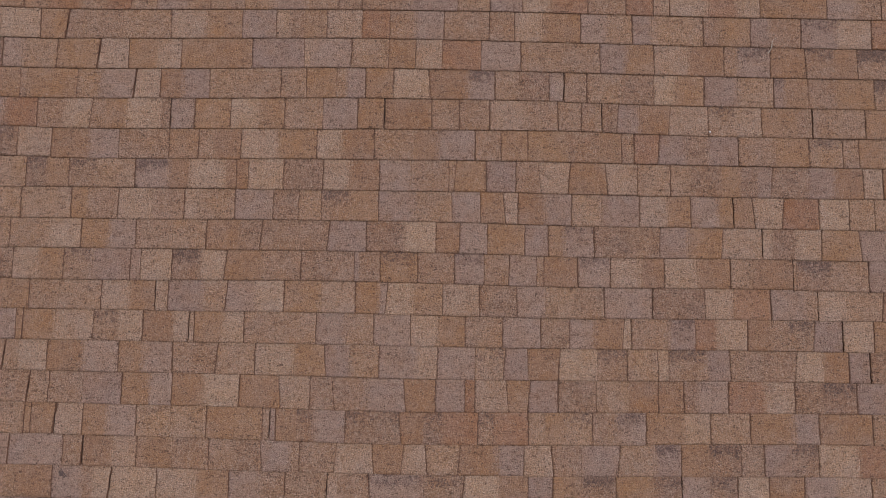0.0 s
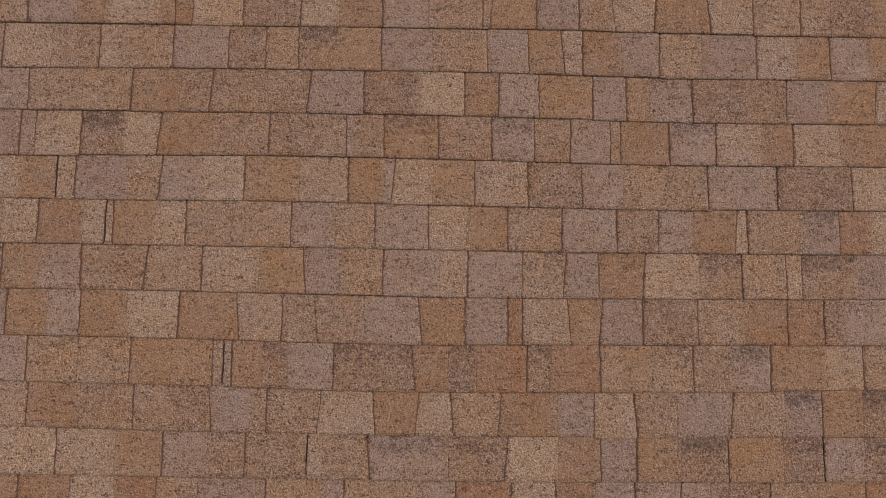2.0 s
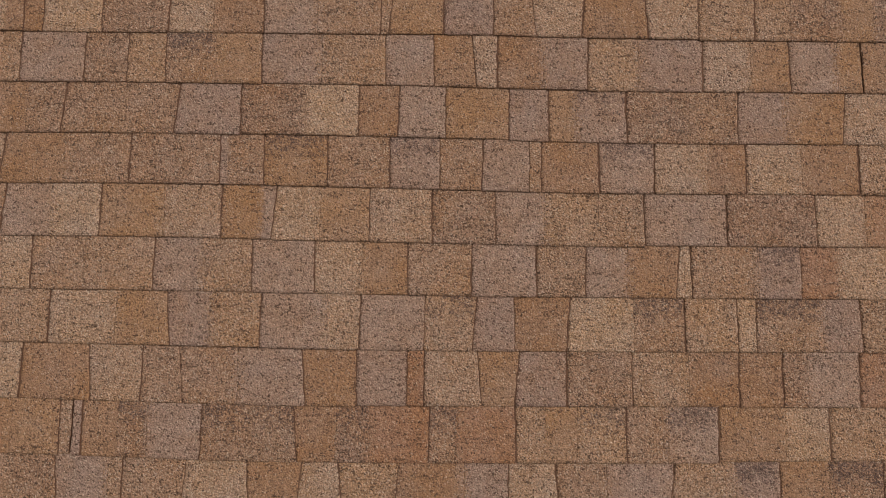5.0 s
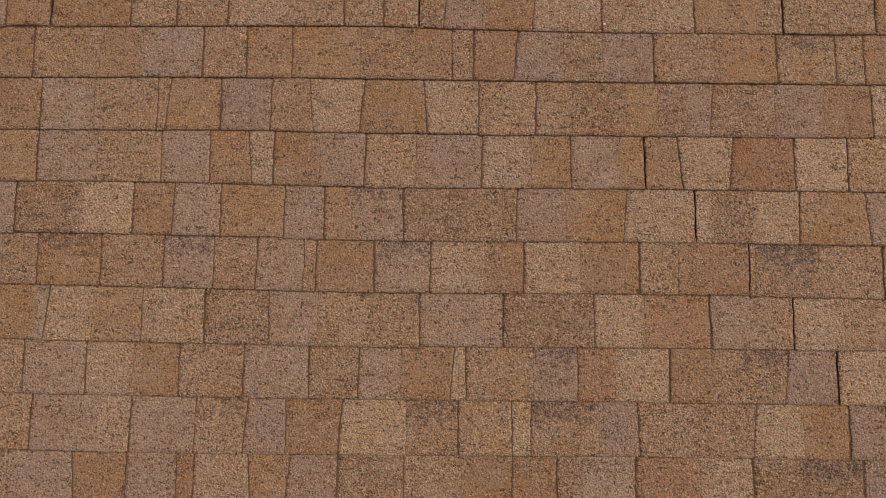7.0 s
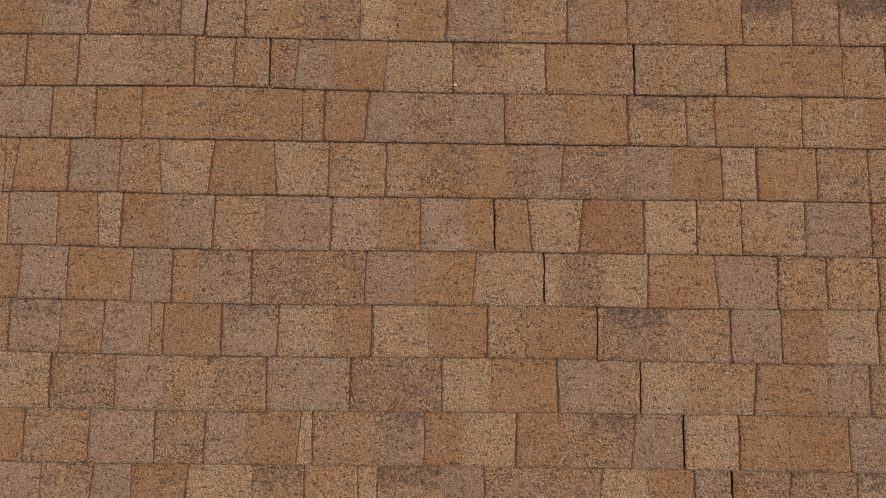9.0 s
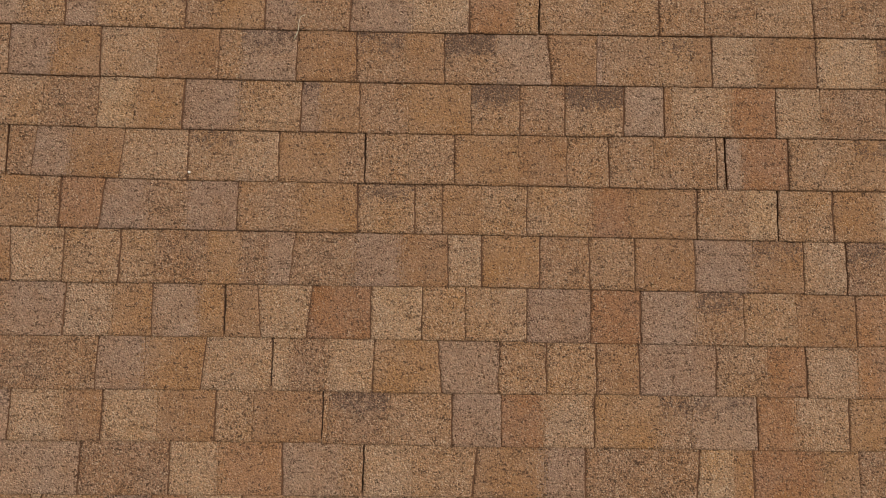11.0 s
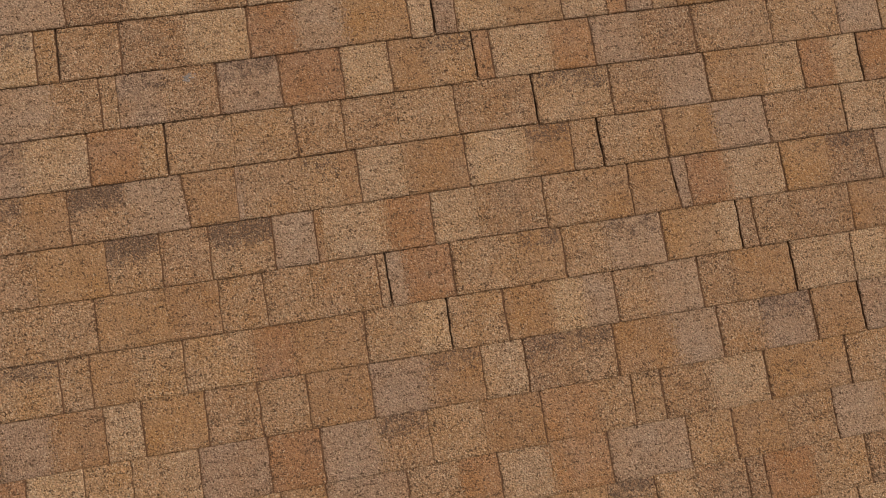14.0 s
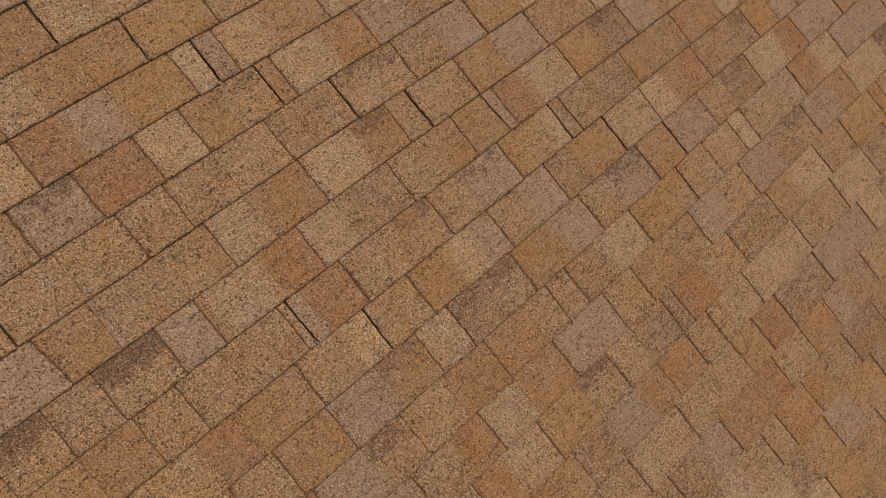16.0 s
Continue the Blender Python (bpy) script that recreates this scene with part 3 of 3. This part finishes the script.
course(7, -2.096, [("T", 201), ("Tj", 235), ("Oj", 78), ("Ts", 140), ("Lj", 156), ("Ts", 153), ("Lj", 69), ("Ts", 167), ("Gj", 177), ("B", 121), ("T", 105), ("Tj*", 139), ("Os", 128), ("Gj", 166), ("Ts", 177), ("G", 134), ("O", 112), ("L\\", 64), ("Oj", 125), ("Gs", 125), ("Tj", 139), ("Gs", 180), ("Lj", 132), ("Os", 109), ("Gj", 130), ("Os", 70), ("Ow", 95), ("L\\", 137), ("R/", 169), ("L", 142), ("T", 120), ("T", 170), ("Gj", 177), ("Rj", 138), ("Gj", 155), ("Ts*", 133), ("T", 146), ("Os", 167), ("Rj", 153), ("Ts", 104), ("Tj", 86), ("Bj", 142), ("Ls", 167), ("Oj", 245), ("Tj", 149), ("T", 147), ("Lj", 73), ("Tj", 209), ("Gs", 94), ("Rj", 144), ("Ls", 139), ("Gj", 189), ("Gs", 157), ("Gj", 130)])
course(8, -2.105, [("T", 229), ("Bj*", 95), ("Os", 105), ("Bj*", 131), ("Ts", 177), ("Gj*", 159), ("Os", 96), ("Ls", 170), ("Os", 48), ("Oj", 56), ("L", 164), ("Bj", 186), ("Lj", 123), ("Os", 141), ("Gj", 149), ("Ts", 177), ("T", 28), ("O/", 147), ("G", 139), ("Tj", 111), ("L\\", 139), ("Oj/", 175), ("L\\", 145), ("Tj", 156), ("Tj", 98), ("Bs", 145), ("Os", 88), ("Bs", 78), ("Gs", 67), ("B/", 172), ("Gs", 130), ("Os", 130), ("L", 94), ("O", 161), ("T", 138), ("Tj", 128), ("O", 167), ("Gj", 162), ("Os*", 142), ("Lj", 120), ("Bj*", 124), ("Bs*", 130), ("Oj", 171), ("Gs", 136), ("Tj", 125), ("Gs*", 158), ("Oj", 148), ("Gw", 183), ("Tj", 122), ("Bs*", 161), ("Lj", 176), ("Rs", 118), ("Gj", 243), ("Oj", 130)])
course(9, -2.116, [("B*", 192), ("L", 41), ("Ls", 117), ("Oj", 178), ("Gs", 138), ("T", 235), ("O", 139), ("Tj", 72), ("Os", 127), ("Lj", 178), ("Os", 177), ("Lj", 117), ("Os", 152), ("Tj", 188), ("Os", 111), ("Gs", 176), ("Tj", 121), ("O", 126), ("O", 189), ("Ts", 150), ("Os", 103), ("T", 59), ("Rj", 116), ("Gj/", 130), ("Bs", 107), ("Gs", 139), ("Tj", 177), ("Os", 157), ("Tj*", 159), ("T", 77), ("O", 107), ("Ts", 129), ("T", 181), ("Rs", 108), ("Os", 187), ("T", 140), ("Ls", 87), ("Tw", 156), ("Oj", 135), ("Ls", 90), ("Gs", 89), ("Tj", 120), ("Gs", 128), ("Bj", 101), ("Os", 178), ("Lw", 186), ("Lj", 104), ("Os", 80), ("Rs", 101), ("Tj", 204), ("Bs*", 88), ("Oj", 130)])
course(10, -2.126, [("G", 129), ("Rs", 158), ("Tj", 131), ("Ls", 122), ("Tj/", 71), ("Os", 98), ("Ls", 159), ("Bs", 46), ("Gw", 112), ("O", 170), ("Lj", 133), ("Os", 120), ("Tj", 181), ("G", 77), ("Gs", 86), ("Oj", 126), ("Ow", 223), ("Tj", 129), ("Tj", 144), ("Lj", 169), ("Ts/", 153), ("Tj", 111), ("T", 66), ("Ts", 30), ("Bw", 74), ("G/", 102), ("Os", 142), ("L/", 96), ("Ls", 88), ("Tj*", 133), ("Ls", 120), ("Oj", 167), ("Ts", 74), ("Tw", 122), ("Ts", 128), ("O", 179), ("Os", 136), ("T", 118), ("T", 125), ("Ts", 179), ("T", 25), ("Gw", 44), ("Rs", 132), ("Tj", 190), ("Os*", 123), ("Tj", 127), ("Gs*", 163), ("Oj", 166), ("Ls", 60), ("Tw", 48), ("Bj", 109), ("Bs", 186), ("Oj", 139), ("Bs", 135), ("Rj", 130)])
course(11, -2.136, [("O", 210), ("T", 33), ("Os", 235), ("Tj", 112), ("Gs", 160), ("LW/", 121), ("Oj", 105), ("Gs", 126), ("Tj", 118), ("Ts", 218), ("T", 120), ("O", 141), ("T", 48), ("Gs", 91), ("Oj", 131), ("Lj", 171), ("O\\", 183), ("Gs*", 125), ("Tj", 115), ("Bs", 142), ("G", 70), ("Tw", 108), ("Tj", 163), ("Bs", 154), ("L", 104), ("Os/", 134), ("Gj", 158), ("Ts", 173), ("Gj*", 51), ("Os", 111), ("T", 138), ("Os", 176), ("T**", 138), ("T", 126), ("T**", 167), ("Gj", 113), ("Oj", 23), ("Ls", 166), ("Rs", 128), ("Lj", 125), ("Ts", 190), ("Tj", 153), ("Os", 95), ("Oj", 133), ("Gw\\", 39), ("Rj", 114), ("Ls", 171), ("O", 138), ("Bs*", 156), ("Gj", 125), ("Os", 134), ("Lj", 114), ("Oj", 130)])
course(12, -2.147, [("L", 79), ("Bj", 53), ("Gj", 91), ("Ts", 165), ("Oj", 198), ("LW/", 141), ("O", 138), ("Ls", 110), ("O", 166), ("Os", 169), ("Gj", 246), ("Lj", 27), ("Gs", 195), ("T", 177), ("O", 127), ("L", 126), ("R", 184), ("G", 190), ("Tj", 200), ("Ts", 174), ("Gj", 128), ("Os/", 128), ("Lj", 159), ("Os", 173), ("T", 64), ("Gs*", 156), ("O", 168), ("T*", 137), ("Os", 111), ("T**", 143), ("Gs", 154), ("O\\", 134), ("G", 15), ("Ts", 161), ("Ts*", 101), ("Os", 49), ("Lj", 125), ("Os", 172), ("Lj", 175), ("Os*", 127), ("Tj", 81), ("Tw", 190), ("Oj", 147), ("Gs", 159), ("Tj", 239), ("Lj", 129), ("Bs", 125), ("Gj", 135), ("Oj", 130)])
course(13, -2.158, [("T", 130), ("Ls", 59), ("Ls", 127), ("Oj", 126), ("TW/", 91), ("Ts", 168), ("Ts", 232), ("L", 170), ("Os", 167), ("G", 161), ("Lj", 62), ("Ts", 72), ("Os", 105), ("L", 168), ("R", 131), ("T", 123), ("Gs", 133), ("T", 216), ("Tj", 120), ("L", 131), ("Os", 182), ("Gj", 127), ("Ts", 119), ("Gj", 90), ("Ts", 248), ("Tj", 74), ("Os", 151), ("Gj", 90), ("Ts", 151), ("Gj*", 173), ("Ls", 163), ("Rj", 130), ("Ts", 68), ("Tw", 175), ("Ts", 166), ("T", 129), ("T", 148), ("Ts", 164), ("Tj", 222), ("Tw*", 221), ("T", 141), ("Gs", 146), ("Oj", 174), ("Ls", 114), ("Rj", 96), ("Ls", 87), ("Rw", 175), ("Tj", 130)])
course(14, -2.167, [("T", 142), ("Os", 102), ("Oj", 117), ("Rs", 157), ("Ts", 118), ("Rs*", 114), ("T", 123), ("G", 140), ("Ts", 112), ("T", 163), ("T", 154), ("Gs", 132), ("Ts", 160), ("B", 110), ("T", 228), ("Gs", 227), ("T", 154), ("G", 154), ("L", 134), ("Rs", 176), ("T", 183), ("R", 130), ("Tj", 77), ("Lj", 184), ("Rs", 136), ("Ls", 111), ("Oj*", 147), ("Os", 174), ("Gj", 138), ("Ts", 121), ("Tj", 44), ("G*", 132), ("Ts", 128), ("Gj*", 166), ("Rj", 168), ("L", 132), ("Oj", 106), ("Ts*", 129), ("Rw", 48), ("Lj", 171), ("Rs", 121), ("Gj", 141), ("Bs", 159), ("Tj", 232), ("T", 210), ("Gj", 130)])
course(15, 2.005, [("T", 56), ("Tw", 160), ("Bj", 172), ("Ls", 163), ("Rj", 125), ("Gs", 131), ("Os", 180), ("Lj", 67), ("Gw", 63), ("Lj", 138), ("Os", 164), ("Lj", 130)])
course(16, 1.918, [("Gj", 175), ("Bj*", 166), ("Ls", 171), ("Bs", 133), ("Lj", 111), ("Os", 129), ("Os", 143), ("Ow", 211), ("Tj", 130)])
course(17, 2.245, [("T", 118), ("Ts", 173), ("Bs", 95), ("O", 163), ("Lw", 130)])
for c in (18,):
    course(c)
far_shingles()
